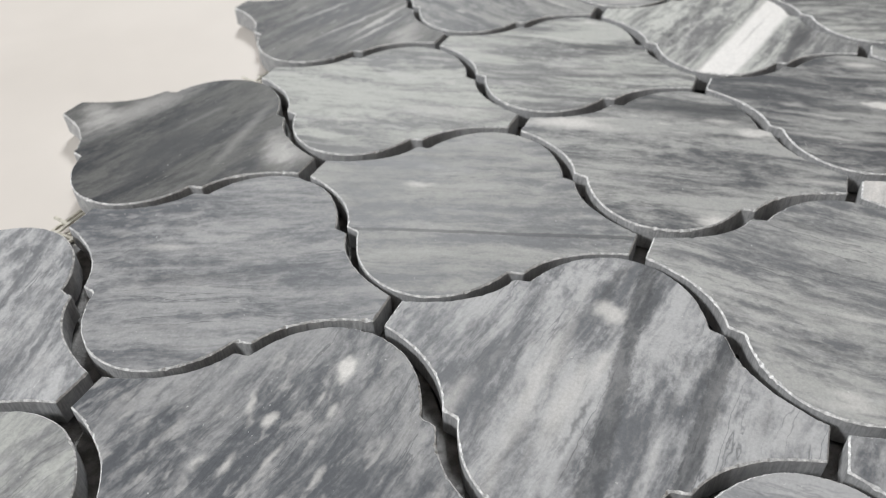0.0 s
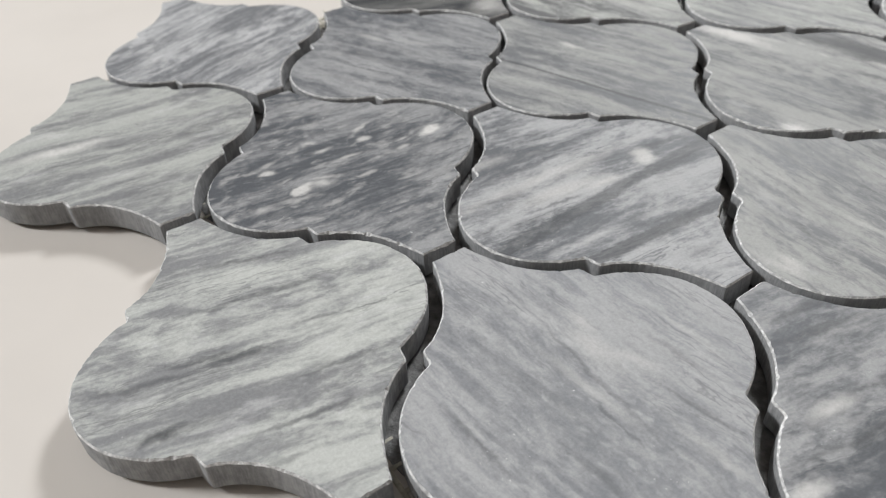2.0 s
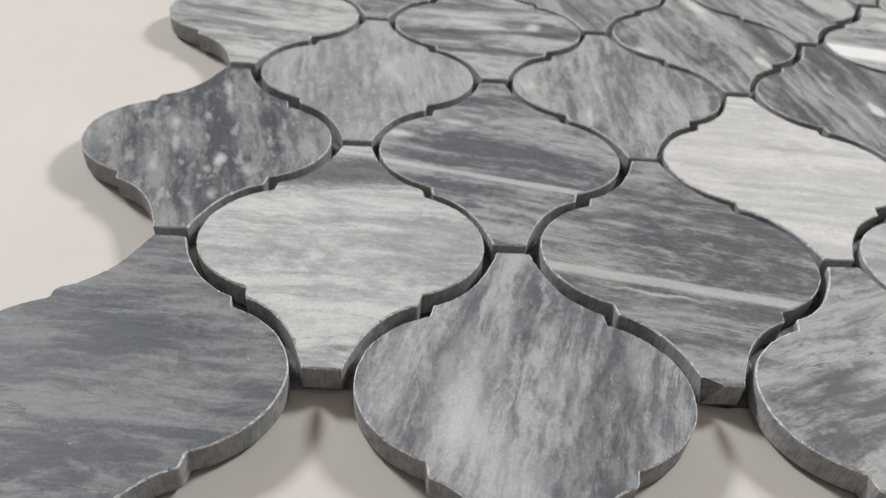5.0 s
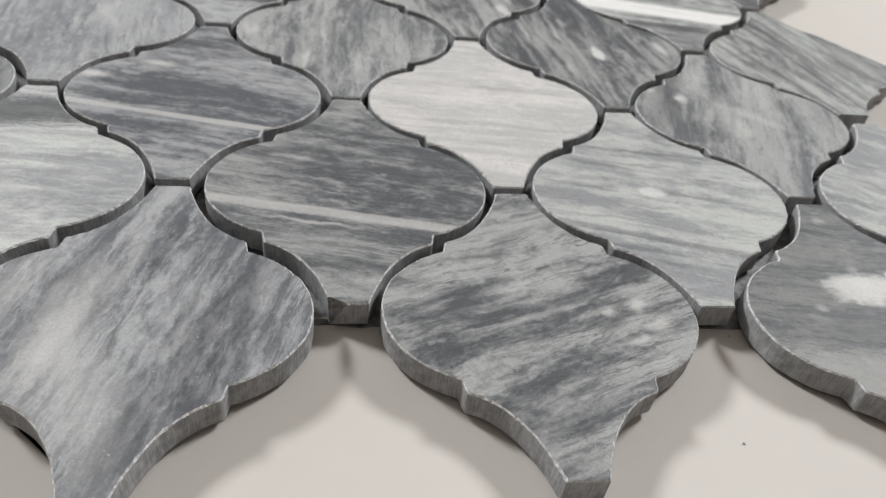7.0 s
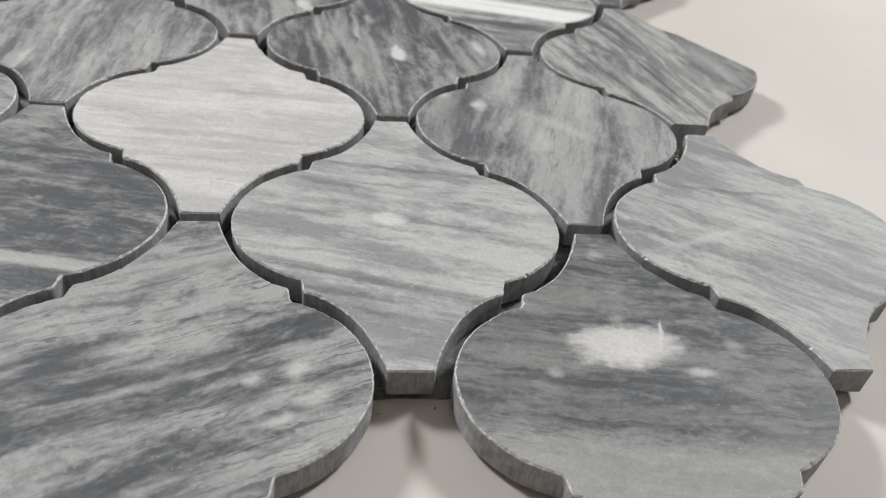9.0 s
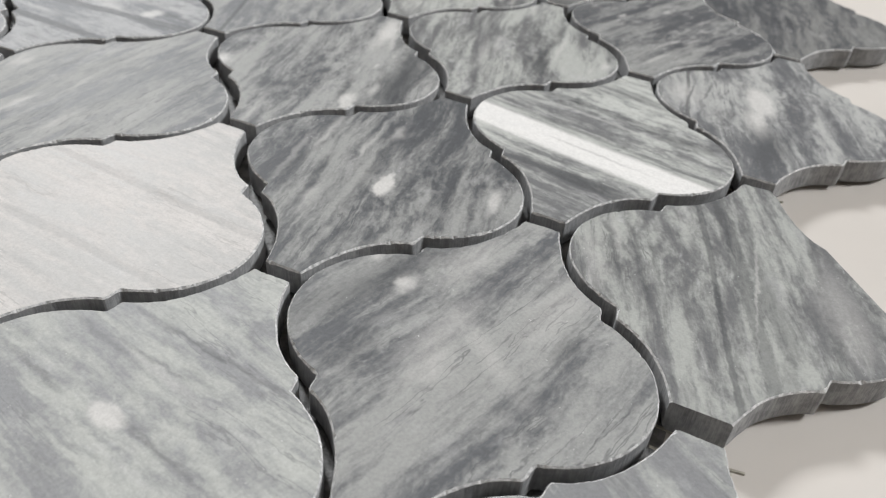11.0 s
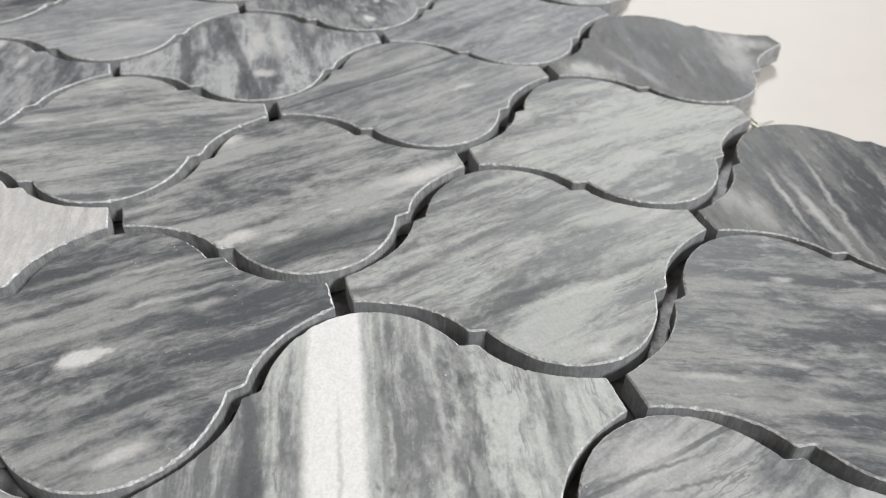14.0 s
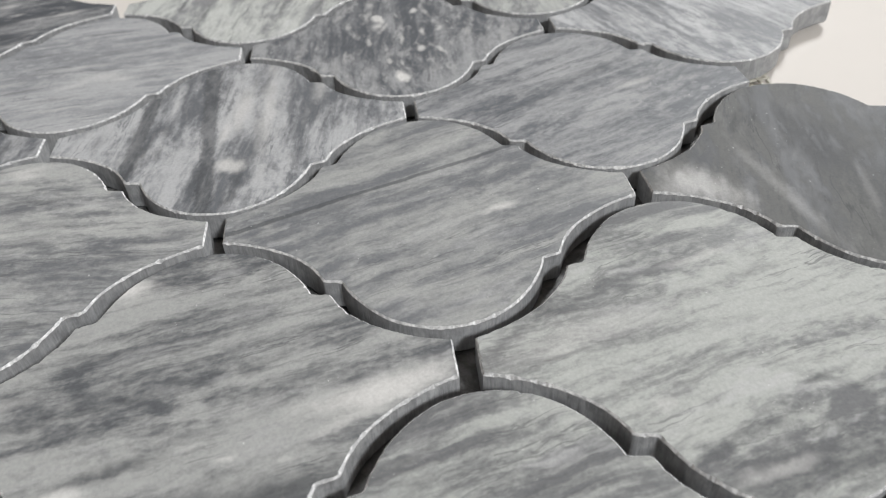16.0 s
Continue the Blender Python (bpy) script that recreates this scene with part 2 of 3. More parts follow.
def chip(ob, corner, reach):
    """Break a corner off a tile: corner in metres, reach inwards along x, y and z."""
    bm = bmesh.new()
    bm.from_mesh(ob.data)
    c = Vector(corner)
    p = [c + Vector((reach[0], 0, 0)), c + Vector((0, reach[1], 0)), c + Vector((0, 0, reach[2]))]
    normal = (p[1] - p[0]).cross(p[2] - p[0]).normalized()
    if normal.dot(c - p[0]) < 0:
        normal = -normal
    cut = bmesh.ops.bisect_plane(bm, geom=bm.verts[:] + bm.edges[:] + bm.faces[:], plane_co=p[0], plane_no=normal, clear_outer=True)
    edges = [e for e in cut["geom_cut"] if isinstance(e, bmesh.types.BMEdge)]
    for f in bmesh.ops.contextual_create(bm, geom=edges)["faces"]:
        f.material_index = 3
    bm.to_mesh(ob.data)
    bm.free()


def shorten(ob, by):
    """Saw the lower neck of a tile off square, shorter than the others."""
    bm = bmesh.new()
    bm.from_mesh(ob.data)
    cut = bmesh.ops.bisect_plane(bm, geom=bm.verts[:] + bm.edges[:] + bm.faces[:], plane_co=(0, by - 0.5 * PITCH, 0), plane_no=(0, -1, 0), clear_outer=True)
    edges = [e for e in cut["geom_cut"] if isinstance(e, bmesh.types.BMEdge)]
    for f in bmesh.ops.contextual_create(bm, geom=edges)["faces"]:
        f.material_index = 1
    bm.to_mesh(ob.data)
    bm.free()


def tile(a, b, nudge, angle, tone, contrast, fleck, label="", spots=(), bands=()):
    """One marble tile of the sheet, at column a and row b, nudged by millimetres and degrees."""
    n = len(OUTLINE)
    seed = a * 13.7 + b * 5.3
    rings = [[], [], [], []]
    for i, (x, y) in enumerate(OUTLINE):
        px, py = OUTLINE[i - 1]
        qx, qy = OUTLINE[(i + 1) % n]
        nx, ny = qy - py, px - qx
        size = math.hypot(nx, ny) or 1
        nx, ny = nx / size, ny / size
        rag = noise.noise((x * 1100 + seed, y * 1100, seed)) + 0.5 * noise.noise((x * 2600, y * 2600 + seed, seed))
        w = 0.00024 + 0.00040 * max(0, rag) ** 1.4
        wob = 0.0002 + 0.00014 * noise.noise((x * 220 + seed, y * 220, 3.0)) + 0.00004 * noise.noise((x * 1500, y * 1500, seed))
        for ring, (out, z) in enumerate(((wob - 0.0007, UNDER), (wob, UNDER + 0.0007), (wob, TOP - w * 1.1), (wob - w, TOP))):
            rings[ring].append((x + nx * out, y + ny * out, z))
    verts = rings[0] + rings[1] + rings[2] + rings[3]
    faces, fm = [], []
    for r in range(3):
        for i in range(n):
            j = (i + 1) % n
            faces.append((r * n + i, r * n + j, (r + 1) * n + j, (r + 1) * n + i))
            fm.append(2 if r == 2 else 1)
    faces += [tuple(range(3 * n, 4 * n)), tuple(range(n - 1, -1, -1))]
    fm += [0, 1]
    ob = link_mesh("tile", verts, faces, [marble(a, b, angle, tone, contrast, fleck, spots, bands), M_SIDE, M_EDGE, M_BROKEN], fm, sheet)
    dx, dy, turn = nudge
    y = b * LENGTH / 2 + dy / 1000
    x = a * PITCH / 2 + dx / 1000 + LEAN * (y - 0.1275)
    ob.matrix_basis = pose(x, y, 0, 0, 0, turn)
    if label:
        tagged(ob, label)
    return ob


# ---- the backing: grey glue and a fibre mesh with frayed ends ----


def glue_backing():
    verts, faces = [], []
    x0, x1, y0, y1, step = -0.1296, 0.0985, LENGTH / 2 - 0.5 * PITCH + 0.0006, 0.2490, 0.0025
    nx, ny = round((x1 - x0) / step), round((y1 - y0) / step)
    for layer in range(2):
        for j in range(ny + 1):
            for i in range(nx + 1):
                x, y = x0 + (x1 - x0) * i / nx, y0 + (y1 - y0) * j / ny
                rim = i in (0, nx) or j in (0, ny)
                k = noise.noise((x * 300, y * 300, 1.0))
                if rim:
                    x += 0.0008 * noise.noise((x * 170, y * 170, 5.0))
                    y += 0.0008 * noise.noise((x * 170, y * 170, 9.0))
                verts.append((x + LEAN * (y - 0.1275), y, 0.00002 if layer == 0 else (0.0002 if rim else 0.00040 + 0.00015 * k)))
    m = (nx + 1) * (ny + 1)
    at = lambda i, j, layer: layer * m + j * (nx + 1) + i
    for j in range(ny):
        for i in range(nx):
            faces.append((at(i, j, 1), at(i + 1, j, 1), at(i + 1, j + 1, 1), at(i, j + 1, 1)))
            faces.append((at(i, j, 0), at(i, j + 1, 0), at(i + 1, j + 1, 0), at(i + 1, j, 0)))
    for i in range(nx):
        faces += [(at(i, 0, 0), at(i + 1, 0, 0), at(i + 1, 0, 1), at(i, 0, 1)), (at(i + 1, ny, 0), at(i, ny, 0), at(i, ny, 1), at(i + 1, ny, 1))]
    for j in range(ny):
        faces += [(at(0, j + 1, 0), at(0, j, 0), at(0, j, 1), at(0, j + 1, 1)), (at(nx, j, 0), at(nx, j + 1, 0), at(nx, j + 1, 1), at(nx, j, 1))]
    return link_mesh("glue_backing", verts, faces, [M_GLUE], None, sheet)


def add_thread(verts, faces, points, half, thick):
    start = len(verts)
    for k, p in enumerate(points):
        q, r = points[max(0, k - 1)], points[min(len(points) - 1, k + 1)]
        side = Vector((q[1] - r[1], r[0] - q[0], 0)).normalized() * half
        c = Vector(p)
        for s, h in ((-1, 0), (1, 0), (0.6, thick), (-0.6, thick)):
            verts.append(tuple(c + side * s + Vector((0, 0, h))))
    for k in range(len(points) - 1):
        o = start + 4 * k
        for e in range(4):
            f = (e + 1) % 4
            faces.append((o + e, o + f, o + 4 + f, o + 4 + e))
    o = start + 4 * (len(points) - 1)
    faces += [(start + 3, start + 2, start + 1, start), (o, o + 1, o + 2, o + 3)]


def fibre_mesh():
    rnd = random.Random(7)
    verts, faces = [], []
    pitch = 0.0042
    x0, x1, y0, y1 = -0.1315, 0.1030, LENGTH / 2 - 0.5 * PITCH + 0.0022, 0.2560

    def line(fixed, low, high, upright):
        low, high = low + rnd.uniform(0.0, 0.0012), high + rnd.uniform(-0.0025, 0.0015)
        count = max(2, int((high - low) / 0.004))
        points = []
        for k in range(count + 1):
            s = low + (high - low) * k / count
            o = fixed + 0.0004 * noise.noise((s * 90, fixed * 700, 2.0))
            x, y = (o, s) if upright else (s, o)
            z = 0.00003 + 0.00014 * (0.5 + 0.5 * noise.noise((s * 200, fixed * 500, 4.0)))
            points.append((x + LEAN * (y - 0.1275), y, z))
        add_thread(verts, faces, points, 0.00042, 0.00022)

    for i in range(int((x1 - x0) / pitch) + 1):
        line(x0 + 0.0005 + pitch * i, y0, y1, True)
    for j in range(int((y1 - y0) / pitch) + 1):
        line(y0 + 0.0004 + pitch * j, x0, x1, False)
    # loose ends that stand off the cut edge at the necks
    for row in (2, 4, 6):
        for k in range(5):
            y = row * LENGTH / 2 + rnd.uniform(-0.005, 0.006)
            x = 0.1005 + LEAN * (y - 0.1275)
            l, turn, rise = rnd.uniform(0.0055, 0.0095), rnd.uniform(-0.5, 0.5), rnd.uniform(0.0002, 0.0016)
            points = [(x + l * s * math.cos(turn), y + l * s * math.sin(turn), 0.0002 + rise * s * s) for s in (0, 0.35, 0.7, 1)]
            add_thread(verts, faces, points, 0.0003, 0.0003)
    # a torn flap of mesh past the necks of the far edge
    for column in (-2, 0, 2):
        mid = column * PITCH / 2 - 0.003
        for k in range(4):
            x, low, high = mid - 0.0062 + 0.0041 * k, 0.2440, 0.2570 + rnd.uniform(-0.003, 0.002)
            points = [(x + 0.0007 * noise.noise((x * 300, s, 1.0)) * 3 + LEAN * 0.12, low + (high - low) * s, 0.0002 + 0.0012 * s * s) for s in (0, 0.3, 0.6, 0.8, 1)]
            add_thread(verts, faces, points, 0.0005, 0.0003)
        for k in range(2):
            y, low, high = 0.2490 + 0.0042 * k, mid - 0.0085 + rnd.uniform(-0.001, 0.002), mid + 0.0085 + rnd.uniform(-0.003, 0.001)
            points = [(low + (high - low) * s, y + 0.0004 * noise.noise((s * 3, y * 900, 2.0)), 0.0006 + 0.0003 * k + 0.0003 * s) for s in (0, 0.25, 0.5, 0.75, 1)]
            add_thread(verts, faces, points, 0.0005, 0.0003)
    return link_mesh("fibre_mesh", verts, faces, [M_THREAD], None, sheet)


tagged(fibre_mesh(), "cream glass-fibre backing mesh with frayed ends", kind="stuff")
tagged(glue_backing(), "dark grey glue film")

# ---- the tiles, row by row across the sheet ----
tile(-4, 0, (-0.42, -0.36, 0.12), -3, 0.175, 0.25, 0.1)
tile(-4, 2, (-0.76, -0.45, 0.85), -75, 0.156, 0.35, 0.75, "dark grey marble tile with pale flecks",
     spots=[(4.5, -9.4, 2.2, 1.1, 0.8), (-24.0, 6.2, 7, 3, 0.15), (2.3, -13.5, 1.6, 1, 0.5), (-8.9, 5.5, 2.5, 1.2, 0.5), (-9.1, -13.1, 2, 1, 0.45), (11.2, -12.8, 2.5, 0.8, 0.4), (-20.5, 13.3, 4, 1, 0.45), (-6.6, -3.5, 3, 0.8, 0.5), (13.5, 10.2, 4, 0.7, -0.5), (-22.6, 12.4, 4, 1, -0.5), (17.1, 1.3, 4, 1.2, 0.35), (0.2, 22.2, 4, 1, 0.5), (22.8, -2.5, 6, 3, 0.15), (-25.8, 0.6, 9, 4, 0.2), (2.2, 8.4, 3, 1, -0.4), (-17.3, -2.3, 5, 1.5, -0.35), (-2.3, 9.4, 1.5, 0.8, 0.4), (5.6, -22.5, 2, 1, 0.4)])
tile(-4, 4, (-0.05, 0.43, 0.22), -12, 0.343, 0.24, 0.1, "pale green-grey marble tile with dark streaks",
     spots=[(-4.3, -2.6, 6, 0.7, -0.7), (-18.7, -9.7, 5, 0.9, -0.6), (9.9, -2.3, 5, 0.5, -0.5),
            (-18.8, -9.8, 3.3, 0.65, -0.7, -6), (-8.3, -0.3, 5.3, 0.52, -0.6, -17), (-3.1, -18.2, 8.5, 0.52, -0.5, -11), (-16.9, -0.1, 7.0, 0.65, -0.5, -17), (16.3, -4.5, 5.6, 0.39, -0.5, -12), (6.4, 7.7, 14.2, 0.65, -0.45, -11), (5.2, 17.6, 9.8, 0.52, -0.4, -18), (7.2, -12.5, 6.3, 0.45, -0.4, -9), (-6.5, -23.3, 3.9, 0.52, -0.4, -11)])
tile(-4, 6, (0.11, 0.36, -0.06), -6, 0.298, 0.22, 0.1,
     spots=[(-12.2, 3.5, 8, 1.6, 0.8)])
tile(-3, 1, (-0.28, 0.13, 0.17), -2, 0.438, 0.16, 0.05, "pale grey marble tile with a dark neck",
     spots=[(2.7, -29.2, 6, 0.9, -0.6)],
     bands=[(0.0, 23.8, 4, 6, -0.75)])
tile(-3, 3, (-0.03, -0.05, 0.16), -84, 0.305, 0.15, 0.1,
     spots=[(5.4, 3.7, 5, 2.2, 0.4), (7.4, 9.1, 3, 1, 0.4), (14.4, -4.9, 6, 0.7, -0.3), (-9.0, -12.6, 8, 0.6, -0.3), (-0.6, -1.6, 9, 0.8, 0.3), (5.3, -19.0, 6, 0.6, 0.3),
            (1.9, 4.2, 17.8, 0.45, -0.35, 87), (9.2, -13.2, 6.8, 0.39, -0.4, -78), (-18.6, -0.1, 7.9, 0.52, -0.4, -89), (-1.5, -8.1, 6.5, 0.33, -0.35, 90), (8.7, -2.0, 4.0, 1.30, 0.35, -58), (19.0, -2.9, 5.7, 0.52, 0.3, -86)])
tile(-3, 5, (0.38, -0.22, -0.02), -5, 0.185, 0.35, 0.8, "dark grey marble tile with white spots",
     spots=[(19.9, -0.8, 2.6, 1.5, 1), (6.6, 4.8, 1.3, 0.8, 0.8), (-3.4, 9.9, 2, 0.8, 0.7), (-12.2, -4.3, 1.6, 1.1, 0.85), (-7.5, -4.3, 2, 1.2, 0.7), (-15.0, 5.0, 1.3, 0.8, 0.8), (-20.6, -5.7, 2, 1, 0.5), (12.1, -2.8, 1.5, 0.7, 0.7),
            (8.1, 9.1, 3.2, 0.59, 0.7, 26), (-10.2, -3.3, 2.0, 0.72, 0.75, 8), (-6.7, -2.6, 3.3, 0.65, 0.6, -24), (0.8, 0.8, 3.1, 0.59, 0.6, -7), (13.3, 0.0, 1.6, 0.59, 0.6, 5), (-14.4, 7.6, 1.8, 0.65, 0.5, 6), (1.3, -7.0, 1.6, 0.59, 0.5, 1), (-2.3, 6.0, 1.8, 0.65, 0.6, -1), (-26.9, -5.1, 1.4, 0.78, 0.5, 1), (-13.5, -6.5, 3.3, 0.59, 0.45, -13)])
tile(-3, 7, (0.69, -0.03, 0.26), 21, 0.290, 0.3, 0.3)
tile(-2, 0, (-0.48, -0.41, -0.31), 76, 0.241, 0.32, 0.25,
     spots=[(-11.5, -3.8, 16, 3.2, 0.4), (-21.3, 2.2, 12, 2.5, 0.35), (17.6, -0.6, 9, 2, -0.5), (7.7, -0.7, 12, 1.2, -0.45), (2.4, 15.8, 10, 1, -0.4), (22.0, 2.1, 6, 1.2, -0.4), (14.4, -11.4, 8, 3, -0.35), (-14.5, -4.7, 10, 1.0, -0.35), (-9.9, -3.5, 14, 4, 0.3), (11.7, -16.8, 8, 2, -0.3), (-3.2, 9.7, 9, 1, 0.3), (-3.3, -10.3, 8, 0.7, -0.3),
            (10.3, -5.1, 12.3, 3.25, -0.4, 80), (-6.4, -15.5, 15.7, 5.20, 0.3, -63), (-6.7, -1.2, 5.2, 0.98, -0.4, 75)],
     bands=[(14.3, -0.5, 66, 4, -0.35)])
tile(-2, 2, (-0.36, -0.47, 0.35), -12, 0.208, 0.35, 0.15, "dark grey marble tile with a white vein",
     spots=[(-9.5, 12.5, 4, 0.9, 0.55), (14.7, 15.4, 3, 0.8, 0.45), (-23.9, 6.5, 3, 1, 0.6), (2.7, 26.6, 8, 0.8, -0.5), (1.5, 10.8, 10, 1, -0.4), (16.2, 5.8, 8, 0.7, -0.45), (-15.2, 8.3, 10, 0.8, -0.4), (23.1, 1.0, 5, 0.7, 0.35),
            (1.6, 22.4, 8.4, 0.65, -0.5, -15), (-11.0, 12.6, 3.7, 1.30, 0.5, -2), (-7.0, 6.3, 12.0, 0.98, -0.5, -8), (-24.2, 5.8, 2.6, 1.30, 0.6, 4)],
     bands=[(-3.4, -10.7, -12, 0.95, 0.8)])
tile(-2, 4, (0.43, -0.46, 0.64), -7, 0.25, 0.34, 0.3, "streaked light and dark grey marble tile",
     spots=[(13.1, -0.4, 1.8, 1.5, 0.75), (1.9, -1.3, 5, 1, 0.6), (-6.6, 1.4, 9, 2, 0.55), (-16.6, -1.6, 7, 1, -0.5), (22.1, 1.3, 8, 0.9, -0.5), (14.3, 1.5, 1.8, 1.4, 0.7), (0.7, -25.8, 5, 1.2, -0.35), (-16.2, 17.8, 8, 1.5, 0.4),
            (-6.4, 6.9, 16.8, 1.62, 0.5, -3), (-10.3, -0.8, 8.0, 0.45, -0.6, -8), (5.0, -16.2, 8.4, 0.65, -0.4, -10), (-24.4, 0.5, 5.2, 0.98, -0.4, 4), (21.0, -5.2, 8.0, 1.30, -0.4, 4)],
     bands=[(6.2, -4.0, 3, 1.6, -0.6), (0.7, -18.0, -4, 1.3, -0.65)])
tile(-2, 6, (0.66, -0.73, 0.51), -65, 0.205, 0.3, 0.35,
     spots=[(-1.0, 11.1, 4.7, 0.98, 0.45, -71), (-7.8, 3.8, 11.2, 1.30, -0.3, -64)])
chipped_tile = tile(-1, 1, (0.32, 0.45, 0.18), -10, 0.195, 0.35, 0.15, "dark grey marble tile with a white vein and chipped neck",
     spots=[(-11.3, 9.3, 4, 0.8, 0.4), (9.6, 0.4, 10, 0.5, -0.4), (0.0, -19.3, 9, 0.6, -0.4), (10.2, 9.5, 8, 0.6, -0.4), (14.4, -23.6, 7, 0.8, 0.3), (-6.1, -24.0, 6, 0.8, -0.35), (3.8, -28.2, 5, 1, 0.25), (-7.4, -12.1, 8, 0.45, 0.55)],
     bands=[(-4.7, -9.1, -10, 1.35, 0.7)])
tile(-1, 3, (0.01, -0.72, 0.76), 87, 0.245, 0.28, 0.4,
     spots=[(-9.4, -14.4, 5, 1, 0.5), (-23.7, 0.1, 3, 1.2, 0.6), (-10.1, -17.0, 5, 0.8, 0.4), (-14.7, 4.7, 4, 0.8, -0.3), (3.3, -16.3, 5, 1, 0.4), (16.9, 9.5, 5, 1, -0.35), (-5.4, -1.9, 4, 0.8, 0.35), (-8.6, -26.2, 5, 1, -0.35), (-4.7, 14.4, 5, 0.8, 0.3),
            (-25.6, -0.5, 4.1, 0.98, 0.5, -79)])
tile(-1, 5, (-0.22, -0.33, 0.42), -71, 0.24, 0.22, 0.15,
     spots=[(2.3, 11.2, 3.6, 1.0, 0.8)],
     bands=[(-4.4, -16.2, -71, 0.5, -0.6)])
tile(-1, 7, (0.17, 0.08, 0.07), -16, 0.08, 0.3, 0.1, "dark slate-grey marble tile with pale ends",
     spots=[(4.0, -30.7, 6, 4, 0.35), (-1.3, 24.1, 5, 4, 0.35), (-5.5, -0.7, 12, 6, -0.7), (-17.5, -2.5, 8, 1, -0.3), (7.8, 0.9, 8, 0.8, 0.2),
            (2.4, -25.0, 8.2, 3.25, 0.5, 36), (2.7, 1.0, 20.9, 5.20, -0.4, 14), (5.2, -13.3, 14.8, 1.30, 0.22, 8),
            (5.3, 17.7, 17.0, 4.55, 0.4, -17), (1.4, 28.0, 3.5, 3.90, 0.35, 17)])
tile(0, 0, (-0.10, 0.57, 0.10), 21, 0.208, 0.4, 0.25, "dark streaked marble tile with white blotches",
     spots=[(-5.7, 17.5, 6, 0.6, -0.6), (11.1, 8.3, 7, 0.6, -0.6), (11.1, -3.1, 4, 2.2, -0.45), (15.9, 2.5, 2.5, 0.8, -0.5), (18.6, 7.7, 5, 0.5, -0.5), (-2.3, -17.1, 9, 1, -0.35), (-11.8, -7.6, 6, 1.2, -0.4), (-15.4, 10.3, 7, 1, 0.4), (-4.5, 5.9, 6, 1.2, 0.4), (15.7, -11.5, 5, 0.6, -0.5), (7.0, 23.9, 4, 1.5, -0.4), (18.4, 1.8, 2, 1.3, 0.75), (12.4, -0.4, 1.4, 0.9, 0.7), (20.5, -3.1, 2.5, 1, 0.6), (16.1, -7.1, 2, 0.7, 0.55), (19.5, -12.1, 3, 1.5, 0.35), (-20.9, -3.7, 6, 0.6, -0.4), (-0.7, -1.1, 6, 0.8, 0.35),
            (14.6, 7.5, 6.0, 0.33, -0.5, 48)])
tile(0, 2, (-0.01, 0.17, 0.78), -6, 0.56, 0.08, 0.0, "almost white marble tile with faint grey lines",
     bands=[(3.2, 7.7, -6, 1.0, -0.13), (-0.1, -9.6, -5, 0.9, -0.13)])
tile(0, 4, (0.11, 0.23, 1.17), -80, 0.2, 0.38, 0.35,
     spots=[(14.0, -14.8, 3.6, 1.5, 0.9), (16.3, -7.0, 3, 1.1, 0.8), (-22.2, -12.6, 3.4, 1.6, 0.8), (4.0, 21.6, 9, 2, 0.65), (19.5, 2.0, 14, 4.5, -0.6), (8.5, 0.2, 2, 0.5, 0.4), (10.8, 4.8, 1.5, 0.5, 0.6), (12.3, 12.2, 1.5, 0.5, 0.4), (-1.4, -28.6, 8, 1, 0.4), (0.2, -12.4, 10, 0.6, -0.4), (-3.7, 8.1, 8, 0.6, -0.3), (26.7, -0.5, 4, 0.7, 0.4), (16.1, 11.0, 6, 1, -0.4), (9.9, -7.1, 8, 1.4, -0.4),
            (4.6, 25.6, 8.7, 1.43, 0.7, -66),
            (19.8, -2.7, 17.1, 4.55, -0.4, 82), (-21.4, -11.4, 3.5, 1.95, 0.6, -83), (3.0, 26.2, 6.8, 1.95, 0.6, -73)],
     bands=[(19.2, 1.1, -80, 5, -0.45)])
tile(0, 6, (0.18, 0.85, 0.30), -77, 0.249, 0.36, 0.2,
     spots=[(12.0, -13.1, 1.5, 1.2, 0.4), (10.3, 8.8, 5, 0.5, -0.5), (16.9, -2.3, 7, 1, -0.4), (19.8, -10.3, 5, 0.8, -0.35), (-11.6, -8.3, 6, 0.8, -0.35), (23.3, -5.8, 4, 1, 0.4), (22.7, -1.7, 3, 0.8, 0.4), (-19.5, -5.9, 5, 0.7, -0.35), (17.6, 10.6, 4, 0.8, -0.4), (-13.9, 1.8, 6, 0.7, 0.35),
            (-9.2, 6.8, 8.1, 0.98, -0.4, -77), (11.6, 8.5, 5.7, 0.98, -0.45, 62), (24.0, 0.9, 9.6, 1.95, -0.3, -84), (-2.1, -17.6, 12.9, 2.60, 0.35, -77)],
     bands=[(23.0, 0.9, -82, 3.0, -0.35)])
tile(1, 1, (-0.06, 0.64, 0.25), -13, 0.382, 0.17, 0.1, "pale grey marble tile with one white oval spot",
     spots=[(-2.1, 0.8, 2.4, 1.3, 1), (-15.1, 2.2, 8, 0.5, -0.35), (7.2, -0.6, 8, 0.5, -0.3), (-11.0, -18.0, 10, 0.6, -0.4), (-4.4, -22.7, 6, 0.6, -0.35), (-11.6, 10.9, 8, 0.6, -0.3), (-0.0, 9.4, 8, 0.8, 0.35), (2.3, -14.0, 8, 0.8, 0.3),
            (3.3, 16.0, 11.6, 0.52, -0.4, -7), (-3.6, 11.0, 8.5, 0.39, -0.3, -8)],
     bands=[(-2.7, -15.6, -15, 1, -0.35)])
